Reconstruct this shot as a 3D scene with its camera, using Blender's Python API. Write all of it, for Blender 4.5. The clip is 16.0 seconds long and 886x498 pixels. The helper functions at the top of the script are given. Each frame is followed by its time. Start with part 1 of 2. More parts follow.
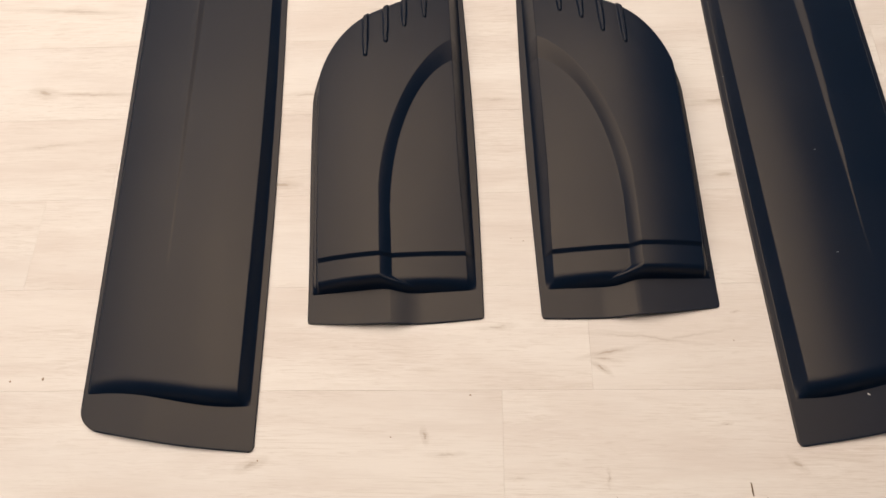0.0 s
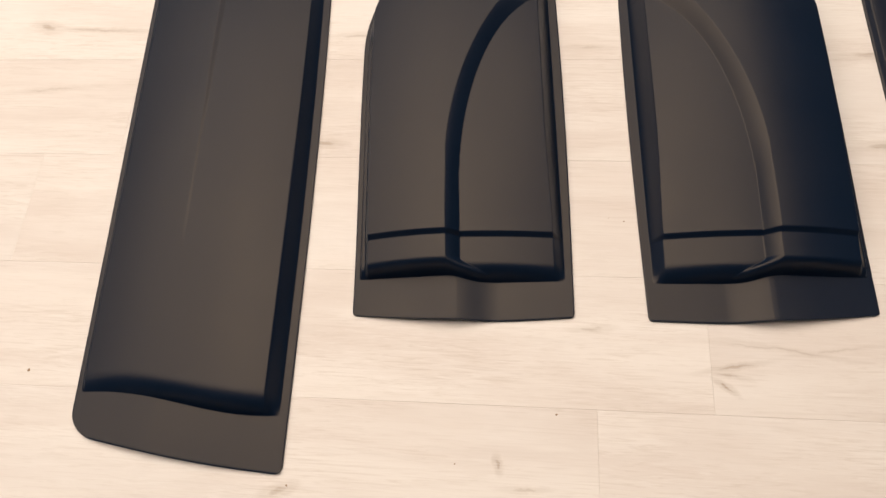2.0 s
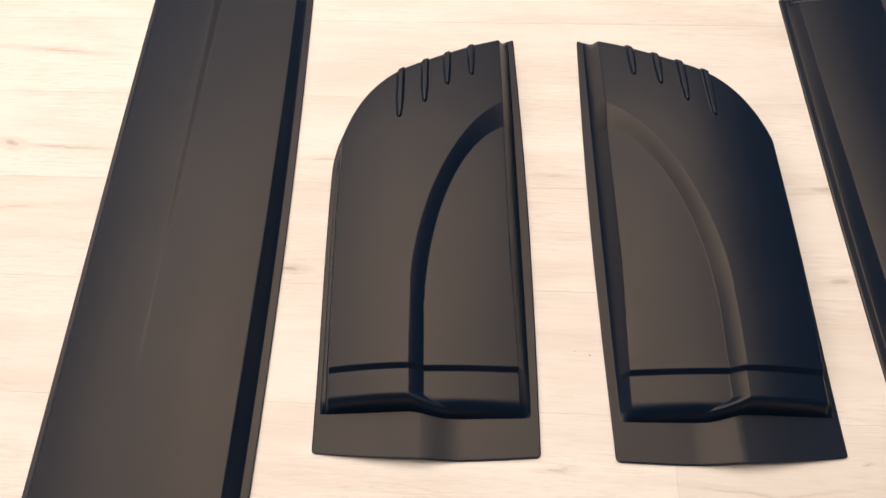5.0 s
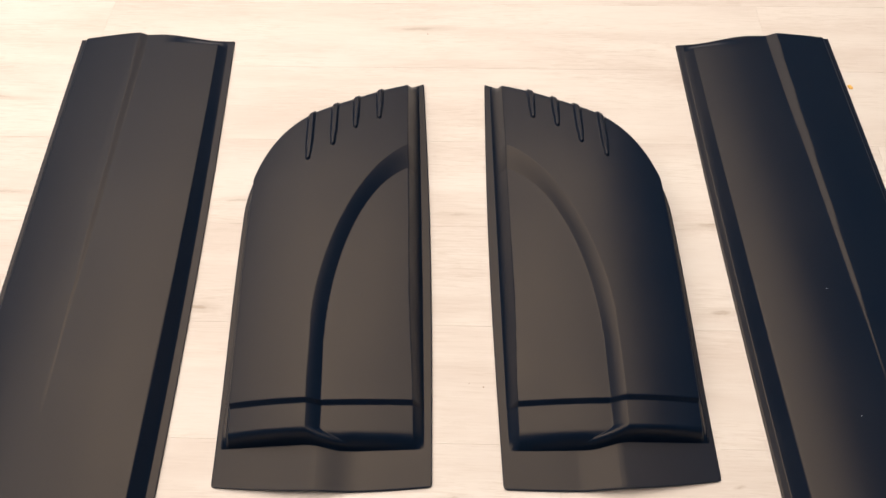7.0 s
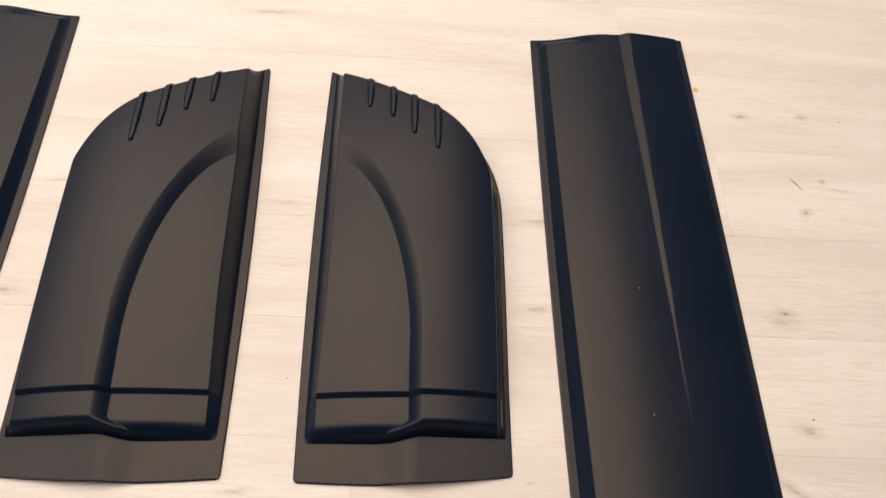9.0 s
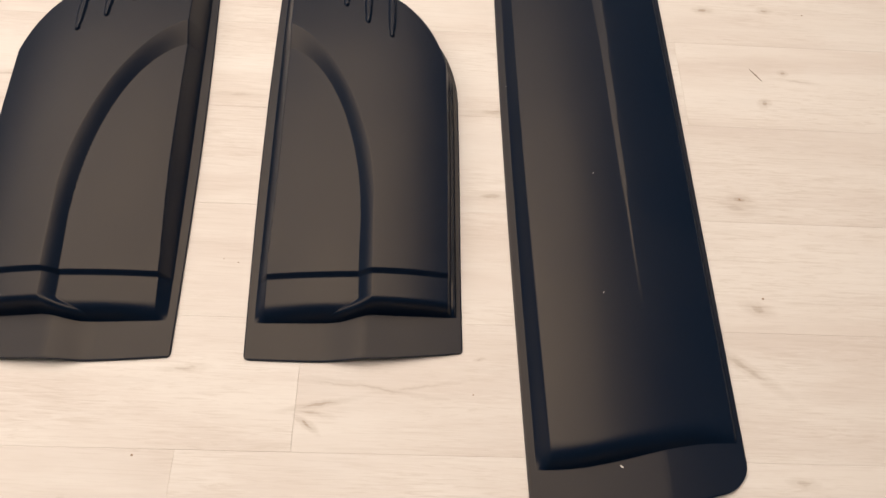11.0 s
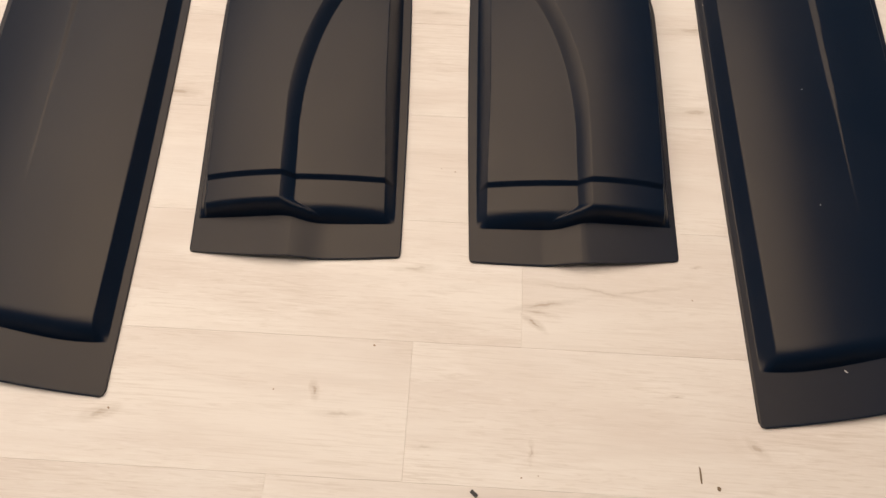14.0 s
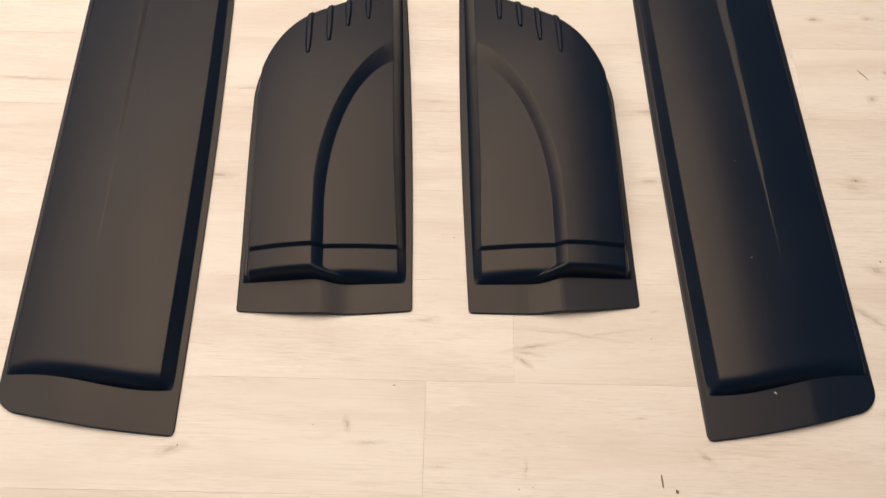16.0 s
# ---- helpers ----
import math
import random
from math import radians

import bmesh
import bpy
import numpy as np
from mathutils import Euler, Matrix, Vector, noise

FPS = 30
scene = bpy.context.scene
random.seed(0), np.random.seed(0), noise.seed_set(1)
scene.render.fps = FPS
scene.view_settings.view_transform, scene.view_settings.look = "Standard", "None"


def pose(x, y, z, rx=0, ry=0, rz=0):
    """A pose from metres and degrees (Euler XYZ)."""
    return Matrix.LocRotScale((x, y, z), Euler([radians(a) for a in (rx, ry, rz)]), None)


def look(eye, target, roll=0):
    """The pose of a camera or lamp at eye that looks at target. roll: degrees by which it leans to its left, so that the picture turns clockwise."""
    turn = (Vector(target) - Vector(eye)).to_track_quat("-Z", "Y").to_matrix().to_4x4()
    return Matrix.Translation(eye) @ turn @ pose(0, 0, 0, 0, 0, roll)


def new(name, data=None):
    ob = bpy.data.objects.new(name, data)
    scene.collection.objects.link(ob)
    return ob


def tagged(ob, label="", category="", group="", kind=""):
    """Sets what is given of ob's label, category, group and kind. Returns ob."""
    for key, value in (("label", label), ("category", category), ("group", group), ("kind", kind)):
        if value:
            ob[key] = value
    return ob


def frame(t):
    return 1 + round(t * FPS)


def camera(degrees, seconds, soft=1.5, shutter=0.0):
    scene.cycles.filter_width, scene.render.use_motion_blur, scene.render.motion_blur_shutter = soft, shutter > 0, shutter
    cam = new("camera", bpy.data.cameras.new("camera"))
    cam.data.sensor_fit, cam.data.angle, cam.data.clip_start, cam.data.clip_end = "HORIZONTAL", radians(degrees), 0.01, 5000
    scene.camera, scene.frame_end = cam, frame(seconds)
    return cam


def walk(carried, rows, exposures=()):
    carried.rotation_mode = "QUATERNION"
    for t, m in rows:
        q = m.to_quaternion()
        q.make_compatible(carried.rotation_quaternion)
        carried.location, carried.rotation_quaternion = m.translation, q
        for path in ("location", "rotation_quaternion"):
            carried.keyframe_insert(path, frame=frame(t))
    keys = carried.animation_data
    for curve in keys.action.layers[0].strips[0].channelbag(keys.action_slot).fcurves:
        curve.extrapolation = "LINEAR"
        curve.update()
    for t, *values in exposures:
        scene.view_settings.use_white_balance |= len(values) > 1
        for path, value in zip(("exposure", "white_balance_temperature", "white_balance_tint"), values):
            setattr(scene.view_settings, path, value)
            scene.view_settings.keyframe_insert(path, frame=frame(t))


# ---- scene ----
cam = camera(62.0, 16.0)
PATH = [
    (0, (-0.023, -0.31, 1.241), (-0.142, 0.529, -0.571), -7.5),
    (0.5, (-0.049, -0.271, 1.176), (-0.199, 0.522, -0.653), -9.6),
    (1, (-0.072, -0.238, 1.121), (-0.216, 0.517, -0.725), -9.1),
    (1.5, (-0.096, -0.227, 1.06), (-0.266, 0.563, -0.77), -9.5),
    (2, (-0.116, -0.207, 1.001), (-0.308, 0.584, -0.825), -10.5),
    (2.5, (-0.118, -0.223, 0.952), (-0.336, 0.58, -0.867), -11.7),
    (3, (-0.121, -0.179, 0.956), (-0.303, 0.554, -0.896), -10.2),
    (3.5, (-0.12, -0.177, 0.969), (-0.268, 0.641, -0.85), -6.7),
    (4, (-0.114, -0.134, 0.995), (-0.26, 0.706, -0.815), -6.6),
    (4.2, (-0.12, -0.13, 0.999), (-0.248, 0.742, -0.797), -5.1),
    (6.3, (-0.053, -0.131, 1.071), (-0.157, 0.928, -0.623), -3.1),
    (6.5, (-0.037, -0.131, 1.075), (-0.129, 0.923, -0.622), -2.6),
    (7, (0.009, -0.135, 1.073), (-0.048, 0.916, -0.628), -1.2),
    (7.5, (0.072, -0.127, 1.073), (0.041, 0.903, -0.641), 0.2),
    (8, (0.134, -0.121, 1.066), (0.128, 0.902, -0.652), 2.1),
    (8.5, (0.193, -0.115, 1.067), (0.212, 0.911, -0.65), 3.8),
    (8.7, (0.214, -0.115, 1.067), (0.247, 0.916, -0.646), 4.7),
    (10.8, (0.309, -0.2, 1.016), (0.395, 0.756, -0.739), 7.0),
    (11, (0.311, -0.213, 1.009), (0.383, 0.72, -0.759), 6.5),
    (11.5, (0.302, -0.25, 0.992), (0.366, 0.634, -0.801), 6.4),
    (12, (0.273, -0.274, 0.988), (0.321, 0.582, -0.819), 6.1),
    (12.5, (0.226, -0.285, 0.984), (0.254, 0.558, -0.83), 5.2),
    (13, (0.183, -0.294, 0.983), (0.174, 0.543, -0.833), 2.7),
    (13.5, (0.126, -0.308, 0.988), (0.092, 0.54, -0.823), 1.5),
    (14, (0.071, -0.31, 1.004), (0.004, 0.518, -0.815), -0.6),
    (14.5, (0.034, -0.333, 1.04), (-0.064, 0.499, -0.776), -2.6),
    (15, (0.012, -0.351, 1.102), (-0.082, 0.476, -0.716), -2.4),
    (15.5, (0.01, -0.36, 1.18), (-0.045, 0.48, -0.634), -0.2),
    (16, (0.03, -0.365, 1.241), (0.021, 0.53, -0.548), 1.3),
]
EXPOSURE = [
    (0, -0.16, 6330, 10),
    (0.5, -0.12, 6330, 10),
    (1, -0.09, 6330, 10),
    (1.5, -0.1, 6350, 10),
    (2, -0.07, 6350, 10),
    (2.5, -0.06, 6280, 10),
    (3.5, -0.05, 6330, 10),
    (4, 0.08, 6300, 10),
    (6.5, 0.02, 6300, 10),
    (7, 0.03, 6300, 10),
    (7.5, -0.2, 6400, 10),
    (8, -0.05, 6350, 10),
    (8.5, 0, 6320, 10),
    (11, -0.04, 6350, 10),
    (11.5, -0.07, 6430, 10),
    (12, -0.19, 6550, 10),
    (12.5, -0.12, 6530, 10),
    (13, -0.12, 6450, 10),
    (13.5, -0.22, 6500, 10),
    (14.5, -0.08, 6580, 10),
    (15, -0.1, 6550, 10),
    (15.5, -0.1, 6550, 10),
    (16, -0.1, 6580, 10),
]
walk(cam, [(t, look(eye, target, roll)) for t, eye, target, roll in PATH], EXPOSURE)

# ---------------------------------------------------------------- light
world = bpy.data.worlds.new("world")
scene.world = world
world.use_nodes = True
world.node_tree.nodes["Background"].inputs[0].default_value = (0.55, 0.7, 1.0, 1)
world.node_tree.nodes["Background"].inputs[1].default_value = 0.02


def overhead_light(x, y, z, sx, sy, watts, colour):
    data = bpy.data.lights.new("unseen_overhead_light", "AREA")
    data.shape, data.size, data.size_y, data.energy, data.color = "RECTANGLE", sx, sy, watts, colour
    ob = new("unseen_overhead_light", data)
    ob.location = (x, y, z)
    return ob


# broad unseen source, its extent set by the highlights on the plastic
overhead_light(-2.10, 2.20, 4.17, 7.9, 6.1, 562, (1.0, 0.865, 0.75))
# added hot spot, no fixture: brightens reflections on the left short panel
overhead_light(-0.95, 1.70, 4.14, 2.4, 2.0, 34, (1.0, 0.865, 0.75))


# ---------------------------------------------------------------- materials
class Mat:
    """A node material with short helpers for its nodes."""

    def __init__(self, name):
        self.m = bpy.data.materials.new(name)
        self.m.use_nodes = True
        self.nt = self.m.node_tree
        self.b = self.nt.nodes["Principled BSDF"]

    def node(self, kind, **ins):
        n = self.nt.nodes.new(kind)
        for k, v in ins.items():
            self.put(n.inputs[int(k[1:])], v)
        return n

    def put(self, sock, v):
        if hasattr(v, "links") or hasattr(v, "is_linked"):
            self.nt.links.new(v, sock)
        else:
            sock.default_value = v

    def math(self, op, a, b=0.0, c=0.0, clamp=False):
        n = self.nt.nodes.new("ShaderNodeMath")
        n.operation, n.use_clamp = op, clamp
        for sock, v in zip(n.inputs, (a, b, c)):
            self.put(sock, v)
        return n.outputs[0]

    def vec(self, op, a, b):
        n = self.nt.nodes.new("ShaderNodeVectorMath")
        n.operation = op
        self.put(n.inputs[0], a)
        self.put(n.inputs[1], b)
        return n.outputs[0]

    def noise(self, v, scale, detail=4.0, rough=0.55, dist=0.0):
        n = self.nt.nodes.new("ShaderNodeTexNoise")
        self.put(n.inputs["Vector"], v)
        n.inputs["Scale"].default_value, n.inputs["Detail"].default_value = scale, detail
        n.inputs["Roughness"].default_value, n.inputs["Distortion"].default_value = rough, dist
        return n.outputs[0]

    def step(self, v, lo, hi, to0=0.0, to1=1.0):
        n = self.nt.nodes.new("ShaderNodeMapRange")
        n.interpolation_type = "SMOOTHSTEP"
        for k, val in zip(range(5), (v, lo, hi, to0, to1)):
            self.put(n.inputs[k], val)
        return n.outputs[0]

    def mix(self, f, a, b, mode="MIX"):
        n = self.nt.nodes.new("ShaderNodeMix")
        n.data_type, n.blend_type = "RGBA", mode
        self.put(n.inputs[0], f)
        self.put(n.inputs[6], a)
        self.put(n.inputs[7], b)
        return n.outputs[2]

    def bump(self, h, strength, distance):
        n = self.nt.nodes.new("ShaderNodeBump")
        n.inputs["Strength"].default_value, n.inputs["Distance"].default_value = strength, distance
        self.put(n.inputs["Height"], h)
        self.nt.links.new(n.outputs[0], self.b.inputs["Normal"])


def plain(name, col, rough=0.6, spec=0.5, vary=0.15, scale=40):
    k = Mat(name)
    p = k.node("ShaderNodeNewGeometry").outputs["Position"]
    n = k.noise(p, scale)
    k.put(k.b.inputs["Base Color"], k.mix(n, (*[c * (1 - vary) for c in col], 1), (*[min(1, c * (1 + vary)) for c in col], 1)))
    k.b.inputs["Roughness"].default_value = rough
    k.b.inputs["Specular IOR Level"].default_value = spec
    return k.m


def make_plastic():
    """Black thermoformed plastic with a fine matt grain."""
    k = Mat("black_grained_plastic")
    p = k.node("ShaderNodeNewGeometry").outputs["Position"]
    cloud = k.noise(p, 9.0, 3)
    k.put(k.b.inputs["Base Color"], k.mix(cloud, (0.0012, 0.0064, 0.0175, 1), (0.0018, 0.0074, 0.0195, 1)))
    k.put(k.b.inputs["Roughness"], k.step(cloud, 0.25, 0.75, 0.345, 0.405))
    k.b.inputs["Specular IOR Level"].default_value = 0.280
    k.b.inputs["Specular Tint"].default_value = (1.0, 0.805, 0.55, 1)
    grain = k.noise(p, 1500.0, 2)
    k.bump(grain, 0.06, 0.0004)
    return k.m


# knots and dark streaks of the boards: x, y, half length, half width, turn, strength
KNOTS = [
    (0.187, 0.068, 0.034, 0.003, 12, 0.55), (0.176, 0.056, 0.020, 0.0025, -8, 0.45), (0.172, 0.040, 0.013, 0.0035, -36, 0.75),
    (0.265, 0.094, 0.055, 0.0025, -8, 0.4), (0.325, 0.098, 0.050, 0.002, 10, 0.3), (0.21, 0.098, 0.05, 0.002, -4, 0.3),
    (-0.128, -0.078, 0.004, 0.009, 15, 0.7), (-0.417, -0.13, 0.018, 0.006, 20, 0.55), (-0.004, 0.113, 0.022, 0.004, 5, 0.5),
    (0.80, 0.145, 0.045, 0.006, -36, 0.5), (0.838, 0.436, 0.014, 0.006, 0, 0.6), (0.835, 0.24, 0.016, 0.007, -12, 0.6),
    (0.837, 0.861, 0.012, 0.006, 5, 0.7), (0.957, 0.868, 0.010, 0.005, 0, 0.6), (0.918, 0.641, 0.008, 0.006, 30, 0.7),
    (-0.86, 0.629, 0.085, 0.0035, -1, 0.5), (-0.964, 0.634, 0.02, 0.009, -15, 0.6), (-0.425, 0.405, 0.022, 0.006, -4, 0.55), (-0.40, 0.62, 0.03, 0.004, 3, 0.45),
    (0.435, 0.59, 0.03, 0.006, 4, 0.55), (0.425, 0.42, 0.025, 0.006, 5, 0.55), (0.0, 0.60, 0.03, 0.004, 2, 0.4),
    (-0.1, 1.07, 0.05, 0.006, 3, 0.5), (-0.95, 0.86, 0.10, 0.005, -4, 0.45), (-0.92, 0.50, 0.06, 0.004, 6, 0.35),
    (-0.092, -0.108, 0.022, 0.003, 3, 0.5), (0.172, -0.141, 0.002, 0.011, 0, 0.4), (0.03, -0.145, 0.012, 0.002, 0, 0.35), (0.472, -0.116, 0.012, 0.004, -40, 0.5), (0.369, -0.053, 0.006, 0.0015, 5, 0.5), (0.408, 0.142, 0.005, 0.002, 10, 0.5), (0.853, -0.016, 0.014, 0.005, -5, 0.5), (0.964, 0.713, 0.006, 0.005, 0, 0.6), (0.99, 0.695, 0.03, 0.003, -6, 0.35), (0.829, 0.420, 0.02, 0.008, -8, 0.35),
]


def make_wood():
    """Pale bleached oak laminate with long grain, tone from board to board, and knots."""
    k = Mat("pale_oak_laminate")
    geo = k.node("ShaderNodeNewGeometry").outputs["Position"]
    rnd = k.node("ShaderNodeObjectInfo").outputs["Random"]
    shift = k.node("ShaderNodeCombineXYZ", i0=k.math("MULTIPLY", rnd, 37.0), i1=k.math("MULTIPLY", rnd, 61.0), i2=k.math("MULTIPLY", rnd, 13.0)).outputs[0]
    p = k.vec("ADD", geo, shift)
    broad = k.noise(k.vec("MULTIPLY", p, (1.6, 11.0, 1.0)), 1.0, 4, 0.6, 0.4)
    streak = k.noise(k.vec("MULTIPLY", p, (5.0, 60.0, 1.0)), 1.0, 4, 0.6, 0.5)
    fine = k.noise(k.vec("MULTIPLY", p, (13.0, 430.0, 1.0)), 1.0, 2, 0.5, 0.6)
    patch = k.noise(k.vec("MULTIPLY", p, (3.0, 14.0, 1.0)), 1.0, 2)
    cloud = k.noise(k.vec("MULTIPLY", p, (3.0, 6.0, 1.0)), 1.0, 2)
    col = k.mix(k.step(broad, 0.35, 0.68), (0.660, 0.612, 0.556, 1), (0.59, 0.527, 0.472, 1))
    col = k.mix(k.math("MULTIPLY", k.step(streak, 0.52, 0.78), 0.20), col, (0.49, 0.435, 0.385, 1))
    col = k.mix(k.math("MULTIPLY", k.step(fine, 0.48, 0.70), k.step(patch, 0.42, 0.66, 0.05, 0.27)), col, (0.44, 0.365, 0.300, 1))
    pore = k.noise(k.vec("MULTIPLY", p, (20.0, 300.0, 1.0)), 1.0, 3, 0.6, 1.2)
    sheet = k.noise(k.vec("MULTIPLY", p, (2.2, 9.0, 1.0)), 1.0, 3, 0.6)
    col = k.mix(k.math("MULTIPLY", k.step(pore, 0.50, 0.66), k.step(sheet, 0.36, 0.62, 0.08, 0.34)), col, (0.46, 0.390, 0.325, 1))
    col = k.mix(k.math("MULTIPLY", k.step(pore, 0.46, 0.34), k.step(sheet, 0.36, 0.62, 0.05, 0.30)), col, (0.71, 0.675, 0.630, 1))
    col = k.mix(k.math("MULTIPLY", k.step(cloud, 0.5, 0.75), 0.4), col, (0.672, 0.638, 0.594, 1))
    tone = k.math("MULTIPLY_ADD", rnd, 0.035, 0.935)
    col = k.mix(1.0, col, k.node("ShaderNodeCombineXYZ", i0=tone, i1=tone, i2=tone).outputs[0], "MULTIPLY")
    warp = k.nt.nodes.new("ShaderNodeTexNoise")
    k.put(warp.inputs["Vector"], geo)
    warp.inputs["Scale"].default_value, warp.inputs["Detail"].default_value = 90.0, 4.0
    bent = k.vec("ADD", geo, k.vec("MULTIPLY", k.vec("SUBTRACT", warp.outputs["Color"], (0.5, 0.5, 0.5)), (0.012, 0.007, 0.0)))
    dark = 0.0
    for x, y, a, b, turn, force in KNOTS:
        c, s = math.cos(radians(turn)), math.sin(radians(turn))
        d = k.vec("SUBTRACT", bent, (x, y, 0.0))
        along = k.nt.nodes.new("ShaderNodeVectorMath")
        along.operation = "DOT_PRODUCT"
        k.put(along.inputs[0], d)
        along.inputs[1].default_value = (c / a, s / a, 0)
        across = k.nt.nodes.new("ShaderNodeVectorMath")
        across.operation = "DOT_PRODUCT"
        k.put(across.inputs[0], d)
        across.inputs[1].default_value = (-s / b, c / b, 0)
        r2 = k.math("ADD", k.math("POWER", k.math("ABSOLUTE", along.outputs["Value"]), 2.0), k.math("POWER", k.math("ABSOLUTE", across.outputs["Value"]), 2.0))
        halo = k.step(r2, 0.0, 5.0, force * 0.38, 0.0)
        dark = k.math("MAXIMUM", dark, k.math("ADD", halo, k.step(r2, 0.0, 0.7, force * 0.62, 0.0)))
    dark = k.math("MULTIPLY", dark, k.step(fine, 0.25, 0.6, 0.55, 1.05))
    col = k.mix(dark, col, (0.27, 0.200, 0.140, 1))
    k.put(k.b.inputs["Base Color"], col)
    k.put(k.b.inputs["Roughness"], k.step(broad, 0.3, 0.7, 0.42, 0.55))
    k.b.inputs["Specular IOR Level"].default_value = 0.2
    k.bump(k.math("ADD", k.math("MULTIPLY", fine, 0.6), k.math("ADD", streak, k.math("MULTIPLY", pore, 0.5))), 0.14, 0.0006)
    return k.m


PLASTIC = make_plastic()
WOOD = make_wood()
JOINT = plain("joint_shadow_fibre", (0.50, 0.41, 0.33), 0.9)
WALL = plain("dark_painted_wall", (0.035, 0.050, 0.075), 0.8, 0.2, 0.08, 6)
CEIL = plain("ceiling_paint", (0.70, 0.69, 0.67), 0.9, 0.2, 0.04, 6)
BLACK = plain("black_crumb", (0.012, 0.011, 0.010), 0.6)
DIRT = plain("brown_dirt", (0.27, 0.19, 0.12), 0.9, 0.2, 0.3, 300)
BROWN = plain("brown_splinter", (0.17, 0.12, 0.075), 0.8, 0.3, 0.4, 400)
OCHRE = plain("ochre_flake", (0.62, 0.36, 0.08), 0.7, 0.3, 0.3, 300)
LINT = plain("white_lint", (0.62, 0.60, 0.56), 0.9, 0.2, 0.2, 300)


# ---------------------------------------------------------------- helpers
def part(name, bm, material, parent=None, label=""):
    me = bpy.data.meshes.new(name)
    bm.to_mesh(me)
    bm.free()
    me.materials.append(material)
    ob = new(name, me)
    ob.parent = parent
    return tagged(ob, label)


def box_bm(x0, x1, y0, y1, z0, z1):
    bm = bmesh.new()
    bmesh.ops.create_cube(bm, size=1, matrix=Matrix.Translation(((x0 + x1) / 2, (y0 + y1) / 2, (z0 + z1) / 2)) @ Matrix.Diagonal((x1 - x0, y1 - y0, z1 - z0, 1)))
    return bm


def smooth(a, b, x):
    t = np.clip((x - a) / (b - a), 0, 1)
    return t * t * (3 - 2 * t)


# ---------------------------------------------------------------- room
X0, X1, Y0, Y1, TOP = -6.2, 3.0, -2.6, 6.0, 4.2
FLOOR_TURN = 0.65
floor = tagged(part("floor", box_bm(X0 - 0.2, X1 + 0.2, Y0 - 0.2, Y1 + 0.2, -0.06, -0.0085), JOINT), "pale bleached oak laminate floor of long boards", "floor", kind="structure")
for name, b in (("wall_west", (X0 - 0.12, X0, Y0, Y1)), ("wall_east", (X1, X1 + 0.12, Y0, Y1)), ("wall_north", (X0 - 0.12, X1 + 0.12, Y1, Y1 + 0.12)), ("wall_south", (X0 - 0.12, X1 + 0.12, Y0 - 0.12, Y0))):
    tagged(part(name, box_bm(*b, -0.008, TOP), WALL), "plain dark painted wall closing the room", "wall", kind="structure")
tagged(part("ceiling", box_bm(X0 - 0.12, X1 + 0.12, Y0 - 0.12, Y1 + 0.12, TOP + 0.001, TOP + 0.1), CEIL), "plain white painted ceiling", "ceiling", kind="structure")


# ---------------------------------------------------------------- trim panels
def panel_part(name, grid, faces, parent, label=""):
    """One region of a formed shell, with its upper and lower skin and the cut edge where it meets the outline."""
    P, N, thick = grid
    nr, nc = P.shape[:2]
    i, j = np.nonzero(faces)
    quads = np.stack([i * nc + j, i * nc + j + 1, (i + 1) * nc + j + 1, (i + 1) * nc + j], 1)
    rim = []
    for q, r, c in zip(quads, i, j):
        if r == 0:
            rim.append((q[0], q[1]))
        if c == nc - 2:
            rim.append((q[1], q[2]))
        if r == nr - 2:
            rim.append((q[2], q[3]))
        if c == 0:
            rim.append((q[3], q[0]))
    used, inv = np.unique(quads.ravel(), return_inverse=True)
    quads = inv.reshape(-1, 4)
    n = len(used)
    top, nor = P.reshape(-1, 3)[used], N.reshape(-1, 3)[used]
    low = top.copy()
    low[:, 2] -= thick
    verts = np.concatenate([top, low])
    flip = parent.get("flip", 0)
    lower = quads[:, ::-1] + n
    polys = [quads if not flip else quads[:, ::-1], lower if not flip else lower[:, ::-1]]
    if rim:
        e = np.searchsorted(used, np.array(rim))
        side = np.stack([e[:, 1], e[:, 0], e[:, 0] + n, e[:, 1] + n], 1)
        polys.append(side if not flip else side[:, ::-1])
    polys = np.concatenate(polys)
    me = bpy.data.meshes.new(name)
    me.vertices.add(len(verts))
    me.vertices.foreach_set("co", verts.ravel())
    me.loops.add(polys.size)
    me.loops.foreach_set("vertex_index", polys.ravel())
    me.polygons.add(len(polys))
    me.polygons.foreach_set("loop_start", np.arange(len(polys)) * 4)
    me.update(calc_edges=True)
    m = len(quads)
    loop_n = np.zeros((polys.size, 3))
    loop_n[: m * 4] = nor[polys[:m].ravel()]
    loop_n[m * 4 : 2 * m * 4] = -nor[polys[m : 2 * m].ravel() - n]
    if len(polys) > 2 * m:
        pl = verts[polys[2 * m :]]
        fn = np.cross(pl[:, 1] - pl[:, 0], pl[:, 2] - pl[:, 0])
        fn /= np.maximum(np.linalg.norm(fn, axis=1, keepdims=True), 1e-12)
        loop_n[2 * m * 4 :] = np.repeat(fn, 4, axis=0)
    me.polygons.foreach_set("use_smooth", np.ones(len(polys), bool))
    me.normals_split_custom_set(loop_n.tolist())
    me.materials.append(PLASTIC)
    ob = new(name, me)
    ob.parent = parent
    return tagged(ob, label)


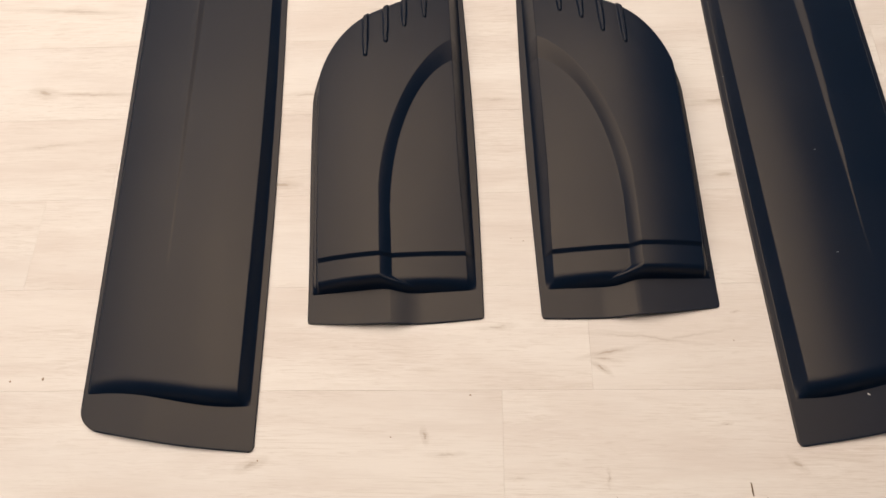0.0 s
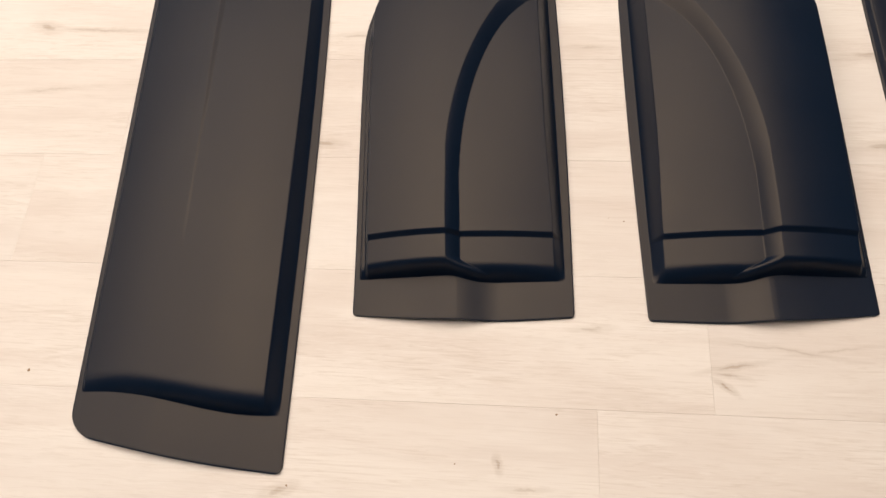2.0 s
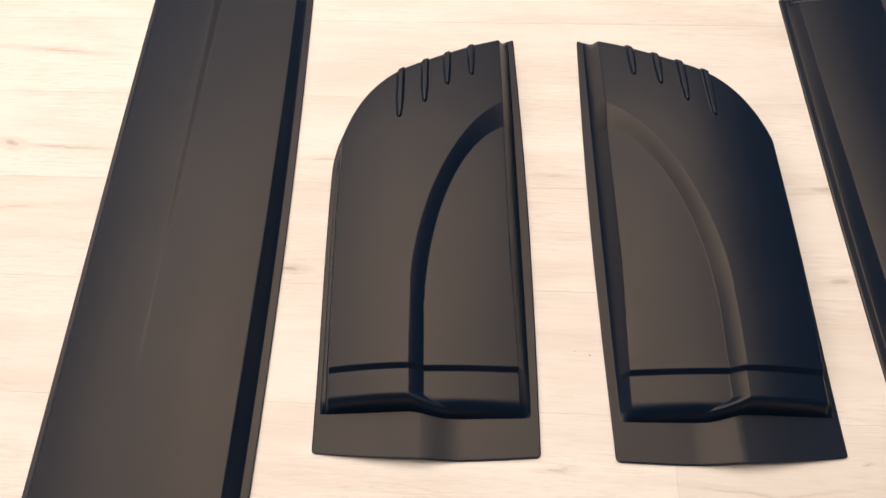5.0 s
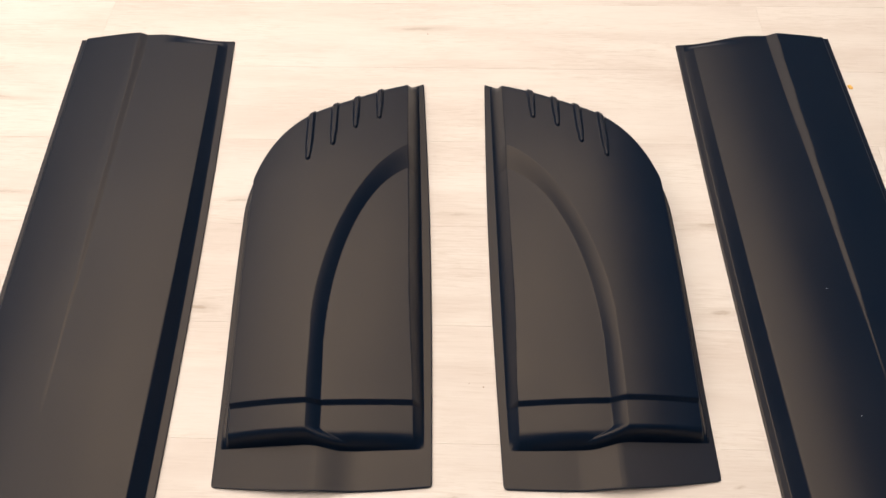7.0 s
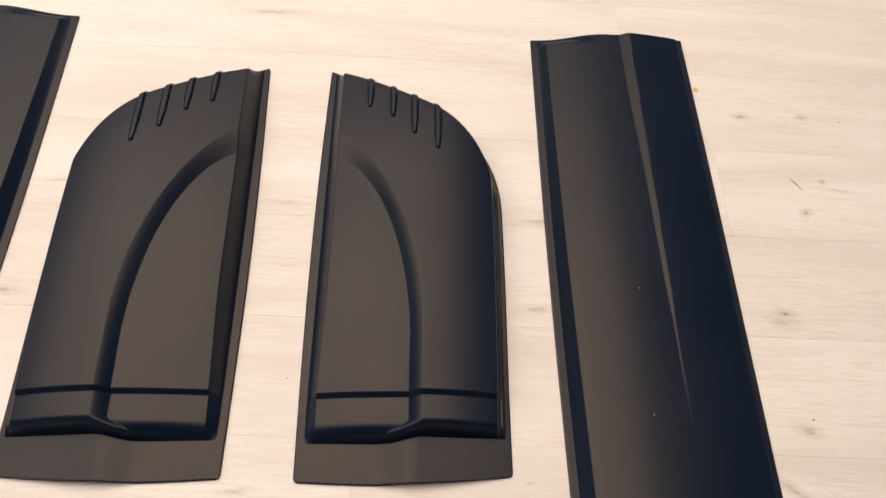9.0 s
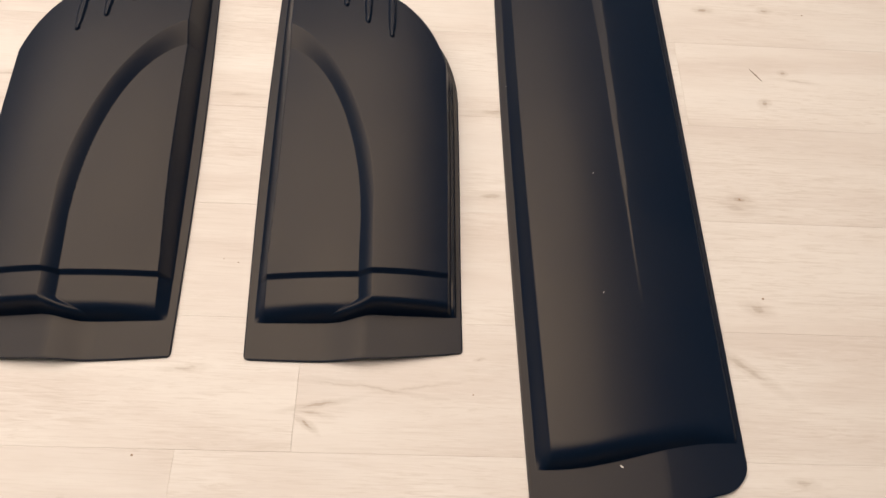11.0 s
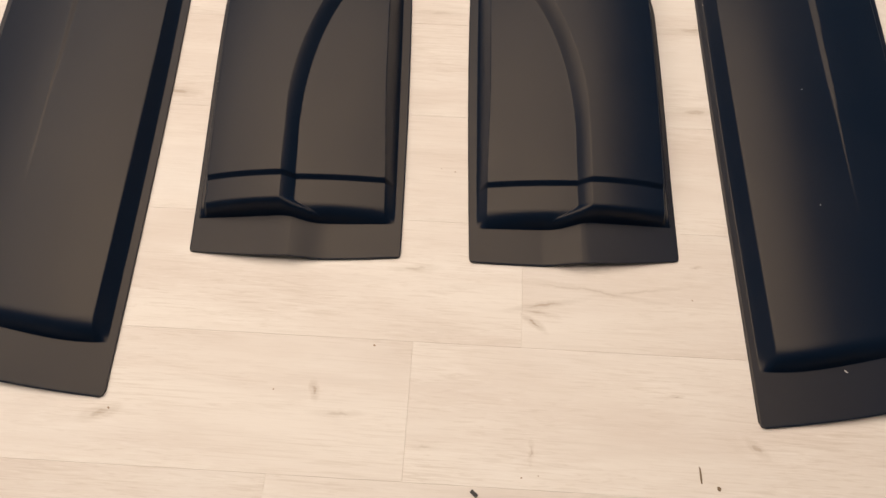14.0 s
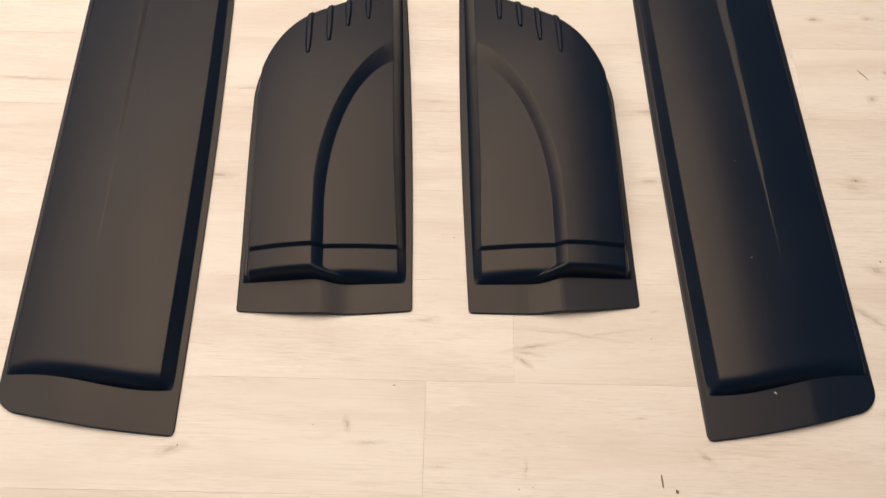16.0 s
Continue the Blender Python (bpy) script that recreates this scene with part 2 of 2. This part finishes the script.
def shell(shape, outline, rows, cols, mirrored, bow=0.0, wide=0.0, reach=0.014, thick=0.003):
    """Grid of the shell: local u runs from the inner edge outwards, v along the panel."""
    s = np.linspace(0, 1, cols)
    s = s - 0.05 * np.sin(2 * np.pi * s)
    s = 1 - (1 - s) ** 1.2
    r = np.linspace(0, 1, rows)
    S, R = np.meshgrid(s, r)
    U, V = outline(S, R)
    e = 0.0004
    Z = shape(U, V)
    zu = (shape(U + e, V) - shape(U - e, V)) / (2 * e)
    zv = (shape(U, V + e) - shape(U, V - e)) / (2 * e)
    edge = (S < 1e-9) | (S > 1 - 1e-9) | (R < 1e-9) | (R > 1 - 1e-9)
    N = np.stack([-zu, -zv, np.ones_like(Z)], -1)
    N /= np.linalg.norm(N, axis=-1, keepdims=True)
    U2 = U - bow * np.sin(np.pi * np.clip(V / V.max(), 0, 1)) * (1 - smooth(0.0, reach, U))
    U2 = U2 * (1 + wide * smooth(0.15, 0.31, U))
    P = np.stack([U2, V, Z], -1)
    if mirrored:
        P[..., 0] *= -1
        N[..., 0] *= -1
    uc = (U[1:, 1:] + U[:-1, :-1]) / 2
    vc = (V[1:, 1:] + V[:-1, :-1]) / 2
    return (P, N, thick), uc, vc


# --- the short panel with the rounded outer corner
def short_bottom(u):
    return 0.009 * (u / 0.312) - 0.0075 * np.sin(np.pi * np.clip(u / 0.312, 0, 1))


def short_foot(u):
    return 0.055 + 0.009 * smooth(0.13, 0.19, u)


def short_outer(v):
    return 0.311 + 0.0055 * smooth(0.0, 0.45, v)


TOP_DROP, TOP_SLOPE = 0.157, 0.455


def short_top(u):
    """A gently falling edge that runs into a quarter round at the outer corner."""
    x = np.clip((u - 0.190) / 0.1265, 0, 1)
    return 0.778 + 0.006 * smooth(0.032, 0.010, u) - TOP_SLOPE * u - TOP_DROP * (1 - np.sqrt(np.maximum(1 - x * x, 0))) ** 1.22


def short_outline(S, R):
    U = S * 0.3165
    lo, hi = short_bottom(U), short_top(U)
    foot = short_foot(U)
    V = np.where(R < 0.08, lo + R / 0.08 * (foot - lo), np.where(R < 0.20, foot + (R - 0.08) / 0.12 * (0.1185 - foot), 0.1185 + (R - 0.20) / 0.80 * (hi - 0.1185)))
    U = U * short_outer(V) / 0.3165
    # small radius on the two lower corners and the upper point
    for cu, cv, du, dv in ((0.0, 0.0, 1, 1), (0.311, 0.009, -1, 1), (0.0, 0.784, 1, -1)):
        a, b = np.abs(U - cu), np.abs(V - cv)
        k = np.clip(1 - (a + b) / 0.006, 0, 1)
        U = U + du * 0.0015 * k
        V = V + dv * 0.0015 * k
    return U, V


BEADS = [(0.203, 0.551, 0.640), (0.162, 0.582, 0.668), (0.1235, 0.622, 0.690), (0.0815, 0.646, 0.708)]


def band(u, v):
    """0 inside the sweeping swage line, 1 outside it, a ramp across it."""
    sweep = smooth(0.084, 0.056, v)
    ai, ao = 0.160 - 0.044 * sweep, 0.180 - 0.018 * sweep
    wi, wo = np.maximum(v - 0.20, 0), np.maximum(v - 0.24, 0)
    uu = np.maximum(u, 1e-6)
    fi = (uu / ai) ** 1.9 + (wi / 0.352) ** 1.9
    fo = (uu / ao) ** 1.65 + (wo / 0.360) ** 1.70
    t = np.clip((fi - 1) / np.maximum((fi - 1) + (1 - fo), 1e-6), 0, 1)
    return np.where(fo >= 1, 1.0, np.where(fi <= 1, 0.0, t))


def soften(t, k=0.12):
    """A ramp with slightly rounded ends."""
    return (1 - k) * t + k * t * t * (3 - 2 * t)


def arc_distance(u, v):
    h = 0.002
    slope = (short_top(np.clip(u, 0, 0.3155) + h * 0.5) - short_top(np.clip(u, 0, 0.3155) - h * 0.5)) / h
    return (short_top(u) - v) / np.sqrt(1 + slope**2)


def bead_field(u, v):
    z = np.zeros_like(u)
    for bu, b0, b1 in BEADS:
        dv = np.maximum(b0 + 0.006 - v, 0) * 0.6
        d = np.sqrt((u - bu) ** 2 + dv**2) / (0.62 + 0.38 * smooth(b0, b0 + 0.045, v))
        z = np.maximum(z, 0.0046 * smooth(0.0072, 0.0030, d))
    return z


def short_rim(u, v):
    """Distance from the outer rim and the rounded corner."""
    dt = arc_distance(u, v)
    return dt, np.minimum(short_outer(v) - u, dt + 0.0215 * smooth(0.29, 0.18, u))


def short_body(u, v, do):
    c = 0.040 - 0.105 * np.where(v < 0.46, v - 0.46, 0.65 * (v - 0.46)) ** 2
    rise = 0.012 * (1 - np.clip((0.165 - u) / 0.14, 0, 1) ** 2)
    fall = -0.019 * np.clip((u - 0.168) / 0.122, 0, 1.2) ** 2.0
    z = c + rise + fall + 0.0140 * soften(band(u, v), 0.1)
    # lower step
    return z - 0.0065 * smooth(0.1225, 0.1145, v) * smooth(0.013, 0.021, do)


def short_flange(u, v):
    """Flat beside the inner edge, a soft fold in line with the swage, then sloping down outwards."""
    up = 0.003 + 0.0125 * smooth(0.105, 0.176, u) - 0.0140 * np.clip((u - 0.165) / 0.147, 0, 1)
    return 0.003 + (up - 0.003) * (1 - smooth(0.10, 0.35, v))


def short_shape(u, v):
    dt, do = short_rim(u, v)
    body, fl = short_body(u, v, do), short_flange(u, v)
    high = smooth(0.29, 0.18, u)
    over = np.clip((dt - 0.004 * (1 - high)) / (0.022 + 0.004 * high), 0, 1)
    drop = 0.86 - 0.34 * high * smooth(0.02, 0.08, u)
    body = fl + (body - fl) * (1 - drop * (1 - over) ** 1.7) * (1 - 0.10 * smooth(0.52, 0.80, v))
    wall = soften(np.clip((u - 0.0105) / (0.0150 + 0.004 * smooth(0.12, 0.30, v)), 0, 1), 0.15)
    outer = 0.42 * soften(np.clip((do - 0.008) / 0.0035, 0, 1), 0.8) + 0.58 * soften(np.clip((do - 0.0160) / 0.006, 0, 1), 0.8)
    front = np.clip((v - short_foot(u)) / (0.025 - 0.006 * smooth(0.13, 0.19, u)), 0, 1)
    front = 1 - (1 - front) ** 2.3
    edge = np.minimum(np.minimum(u, np.minimum(short_outer(v) - u, dt)), v - short_bottom(u))
    return fl + (body - fl) * wall * outer * front + bead_field(u, v) * smooth(0.001, 0.008, dt) - 0.0014 * (1 - smooth(-0.001, 0.0018, edge))


def short_panel(x, y, turn, mirrored, wide, label):
    ob = tagged(new("van_cladding"), label, "cladding", "short panels")
    ob.empty_display_size = 0.05
    if mirrored:
        ob["flip"] = 1
    grid, u, v = shell(short_shape, short_outline, 561, 271, mirrored, 0.006, wide)
    do = short_rim(u, v)[1]
    raised = (u > 0.011) & (do > 0.008) & (v > short_foot(u))
    toe = raised & (v < 0.1185)
    t = band(u, v)
    swage = raised & ~toe & (t > 0.001) & (t < 0.999)
    rest = raised & ~toe & ~swage
    panel_part("flange", grid, ~raised, ob, "flat flange with a shallow fold")
    panel_part("toe_step", grid, toe, ob, "lower rounded step")
    panel_part("swage", grid, swage, ob, "curved sloping swage line")
    for bu, b0, b1 in BEADS:
        bead = rest & (np.abs(u - bu) < 0.0075) & (v > b0 + 0.002)
        rest = rest & ~bead
        panel_part("bead", grid, bead, ob, "short raised bead")
    panel_part("body", grid, rest, ob)
    if "flip" in ob:
        del ob["flip"]
    ob.matrix_basis = pose(x, y, 0.0012, 0, 0, turn)
    return ob


# --- the long panel with the fading crease
LONG_END = 1.120
CREASE_AT, CREASE_WIDTH = 0.174, 0.015


def long_bottom(u):
    return 0.05 * (np.clip(u, 0, 1) / 0.285) - 0.006 * np.sin(np.pi * np.clip(u / 0.285, 0, 1))


def long_outer(v):
    return 0.301 + 0.013 * smooth(-0.2, 1.2, v)


def long_top(u):
    return LONG_END + 0.015 * (u / 0.314)


def long_outline(S, R):
    U = S * 0.302
    lo, hi = long_bottom(U), long_top(U)
    # generous radius on the lower outer corner
    w = np.clip((U - 0.266) / 0.036, 0, 1)
    lo = lo + 0.036 * (1 - np.sqrt(np.maximum(1 - w * w, 0)))
    foot = long_foot(U)
    V = np.where(R < 0.09, lo + R / 0.09 * (foot - lo), foot + (R - 0.09) / 0.91 * (hi - foot))
    U = U * long_outer(V) / 0.302
    k = np.clip(1 - (np.abs(U) + np.maximum(V, 0)) / 0.01, 0, 1)
    return U + 0.003 * k, V + 0.003 * k


def long_foot(u):
    return 0.078 + 0.034 * smooth(0.035, 0.27, u)


def crease(u, v):
    width = CREASE_WIDTH * np.clip((v - 0.30) / 0.8, 0, 1)
    return np.clip((u - CREASE_AT) / np.maximum(width, 0.004), 0, 1)


def long_body(u, v):
    low = smooth(0.45, 1.12, v)
    z = (0.034 - 0.0130 * low) - 0.010 * np.clip((0.11 - u) / 0.09, 0, 1.2) ** 2 * (1 - 0.35 * low) - 0.024 * np.clip((u - 0.11) / 0.19, 0, 1.1) ** 1.8 * (1 - 0.35 * low)
    z = z + 0.0075 * np.clip((v - 0.30) / 0.82, 0, 1) * soften(crease(u, v), 0.25)
    # past the crease the side falls away a little more steeply
    return z - 0.006 * np.clip((u - 0.198) / 0.11, 0, 1.1) * np.clip((v - 0.30) / 0.82, 0, 1)


def long_flange(u, v):
    up = 0.003 + 0.008 * np.clip(u / 0.19, 0, 1) - 0.008 * np.clip((u - 0.182) / 0.12, 0, 1) ** 1.2
    return 0.003 + (up - 0.003) * (1 - smooth(0.12, 0.40, v))


def long_shape(u, v):
    fl = long_flange(u, v)
    body = np.maximum(long_body(u, v), fl + 0.001)
    wall = soften(np.clip((u - 0.0115) / 0.0175, 0, 1), 0.12)
    # near the top the inner wall rounds off before it meets the cut end
    end = np.clip((long_top(u) - v - 0.004) / 0.020, 0, 1)
    wall = wall * (1 - (1 - soften(end, 0.6)) * smooth(0.150, 0.015, u))
    outer = soften(np.clip((long_outer(v) - u - 0.008) / 0.006, 0, 1), 0.6)
    front = np.clip((v - long_foot(u)) / 0.036, 0, 1)
    front = 1 - (1 - front) ** 2.7
    edge = np.minimum(np.minimum(u, long_outer(v) - u), v - long_bottom(u))
    return fl + (body - fl) * wall * outer * front - 0.0014 * (1 - smooth(-0.001, 0.0018, edge))


def long_panel(x, y, turn, mirrored, bow, wide, reach, label):
    ob = tagged(new("van_cladding"), label, "cladding", "long panels")
    if mirrored:
        ob["flip"] = 1
    grid, u, v = shell(long_shape, long_outline, 541, 161, mirrored, bow, wide, reach)
    raised = (u > 0.0115) & (long_outer(v) - u > 0.008) & (v > long_foot(u))
    t = crease(u, v)
    fold = raised & (t > 0.001) & (t < 0.999) & (v > 0.34)
    panel_part("flange", grid, ~raised, ob, "flat flange with a shallow fold")
    panel_part("crease", grid, fold, ob, "tapering crease fading out downwards")
    panel_part("body", grid, raised & ~fold, ob)
    if "flip" in ob:
        del ob["flip"]
    ob.matrix_basis = pose(x, y, 0.0012, 0, 0, turn)
    return ob


short_panel(-0.028, 0.127, 3.69, True, 0.017, "short black plastic van trim panel, rounded outer corner, on laminate")
TOP_DROP, TOP_SLOPE = 0.154, 0.500
short_panel(0.074, 0.127, 2.42, False, 0.0, "short black plastic trim panel, mirror-shaped, rounded outer corner, on laminate")
LONG_END = 1.130
long_panel(-0.413, -0.110, 3.26, True, 0.008, 0.018, 0.10, "long black plastic van trim panel with fading crease, on laminate")
LONG_END = 1.120
CREASE_AT, CREASE_WIDTH = 0.179, 0.020
long_panel(0.477, -0.090, 2.31, False, 0.005, 0.0, 0.12, "long black plastic trim panel, mirror-shaped, dusty, on laminate")


# ---------------------------------------------------------------- crumbs and dust on the floor
def crumb(name, x, y, z, sx, sy, sz, turn, material, label, seed, category="crumb"):
    """A small irregular lump, flattened onto what it lies on."""
    rng = random.Random(seed)
    bm = bmesh.new()
    bmesh.ops.create_icosphere(bm, subdivisions=2, radius=0.5)
    for q in bm.verts:
        q.co *= rng.uniform(0.72, 1.12)
        q.co = Vector((q.co.x * sx, q.co.y * sy, max(q.co.z, -0.3) * sz))
    low = min(q.co.z for q in bm.verts)
    bmesh.ops.translate(bm, verts=bm.verts, vec=(0, 0, -low))
    ob = tagged(part(name, bm, material), label, category, "floor debris")
    ob.matrix_basis = pose(x, y, z, 0, 0, turn)
    return ob


chip_bm = box_bm(-0.0055, 0.0055, -0.0026, 0.0026, 0, 0.0024)
bmesh.ops.bevel(chip_bm, geom=chip_bm.edges[:], offset=0.0006, segments=1, affect="EDGES")
chip = tagged(part("plastic_chip", chip_bm, BLACK), "small black plastic chip lying on the laminate", "chip", "floor debris")
chip.matrix_basis = pose(0.099, -0.199, 0, 0, 0, -38)
crumb("wood_splinter", 0.394, -0.155, 0, 0.003, 0.025, 0.0025, 4, BROWN, "thin brown wood splinter lying on the laminate", 2, "splinter")
crumb("wood_crumb", 0.417, -0.171, 0, 0.005, 0.007, 0.003, 30, BROWN, "small brown crumb beside a splinter on laminate", 3)
crumb("ochre_flake", 0.758, 0.925, 0, 0.010, 0.014, 0.003, 30, OCHRE, "small ochre flake beside a long black panel", 4, "flake")
crumb("fibre", 0.913, 0.705, 0, 0.002, 0.034, 0.0015, 35, BROWN, "thin brown fibre lying on the laminate", 5, "fibre")
SPECKS = [(-0.052, -0.009, 4), (-0.184, -0.081, 3), (-0.809, 0.013, 6), (-0.868, 0.008, 5), (0.044, 0.281, 3), (0.022, 0.286, 2), (0.182, -0.171, 2),
          (-0.078, 1.054, 3), (0.838, 0.436, 5), (0.845, 0.258, 5), (1.031, 0.862, 4), (0.40, 0.09, 3), (-0.405, -0.122, 4), (0.465, 0.24, 4), (0.16, -0.175, 3)]
for n, (x, y, mm) in enumerate(SPECKS):
    crumb("speck", x, y, 0, mm * 0.0009, mm * 0.0007, 0.0012, n * 41, DIRT, "tiny dark speck of dirt on the laminate", 20 + n, "speck")


def lint(x, y, mm, turn, seed):
    """A fleck of white lint on the dusty long panel, at its surface."""
    q = pose(0.477, -0.090, 0.0005, 0, 0, 2.31).inverted() @ Vector((x, y, 0))
    z = float(long_shape(np.array([q.x]), np.array([q.y]))[0]) + 0.0018
    return crumb("lint", x, y, z, mm * 0.001, mm * 0.0004, 0.0006, turn, LINT, "tiny white fleck of lint on black plastic", seed, "lint")


lint(0.600, -0.004, 6, -35, 61)
lint(0.588, 0.451, 3, 10, 62)
lint(0.588, 0.241, 3, 40, 63)
lint(0.456, 0.645, 3, 70, 64)

# ---------------------------------------------------------------- laminate boards
WIDTH, LENGTH = 0.1915, 1.38
STARTS = {-2: -0.178 + 0.5, -1: -0.178, 0: 0.002, 1: 0.155, 2: -0.889, 3: 0.62, 4: -0.60, 5: 0.62, 6: -0.75, 7: 0.60, 8: -0.7}


def board_mesh():
    w, l, c, d = WIDTH - 0.0001, LENGTH - 0.0001, 0.0005, 0.008
    bm = bmesh.new()
    ring = []
    for inset, z in ((0, -d), (0, -0.00035), (c, 0.0)):
        x0, x1, y0, y1 = 0.00005 + inset, 0.00005 + l - inset, 0.00005 + inset, 0.00005 + w - inset
        ring.append([bm.verts.new(p) for p in ((x0, y0, z), (x1, y0, z), (x1, y1, z), (x0, y1, z))])
    for a, b in zip(ring, ring[1:]):
        for k in range(4):
            bm.faces.new((a[k], a[(k + 1) % 4], b[(k + 1) % 4], b[k]))
    bm.faces.new(ring[-1])
    bm.faces.new(ring[0][::-1])
    me = bpy.data.meshes.new("board")
    bm.to_mesh(me)
    bm.free()
    me.materials.append(WOOD)
    return me


BOARD = board_mesh()
rng = random.Random(7)
far_verts, far_faces = [], []
for row in range(-13, 39):
    start = STARTS.get(row, rng.uniform(0, LENGTH))
    n0 = math.floor((X0 - start) / LENGTH)
    for n in range(n0, n0 + 9):
        x, y = start + n * LENGTH, (row - 1) * WIDTH
        if x > X1 or x + LENGTH < X0:
            continue
        if -2.9 < x < 1.6 and -1.4 < y < 2.6:
            ob = new("board", BOARD)
            ob.parent = floor
            ob.matrix_basis = pose(0, 0, 0, 0, 0, FLOOR_TURN) @ pose(x, y, 0)
            continue
        base = len(far_verts)
        for q in BOARD.vertices:
            far_verts.append((min(max(q.co.x + x, X0 - 0.1), X1 + 0.1), q.co.y + y, q.co.z))
        far_faces += [[base + k for k in f.vertices] for f in BOARD.polygons]
far = bpy.data.meshes.new("far_boards")
far.from_pydata(far_verts, [], far_faces)
far.materials.append(WOOD)
far_boards = tagged(new("far_boards", far), kind="stuff")
far_boards.parent = floor
far_boards.matrix_basis = pose(0, 0, 0, 0, 0, FLOOR_TURN)
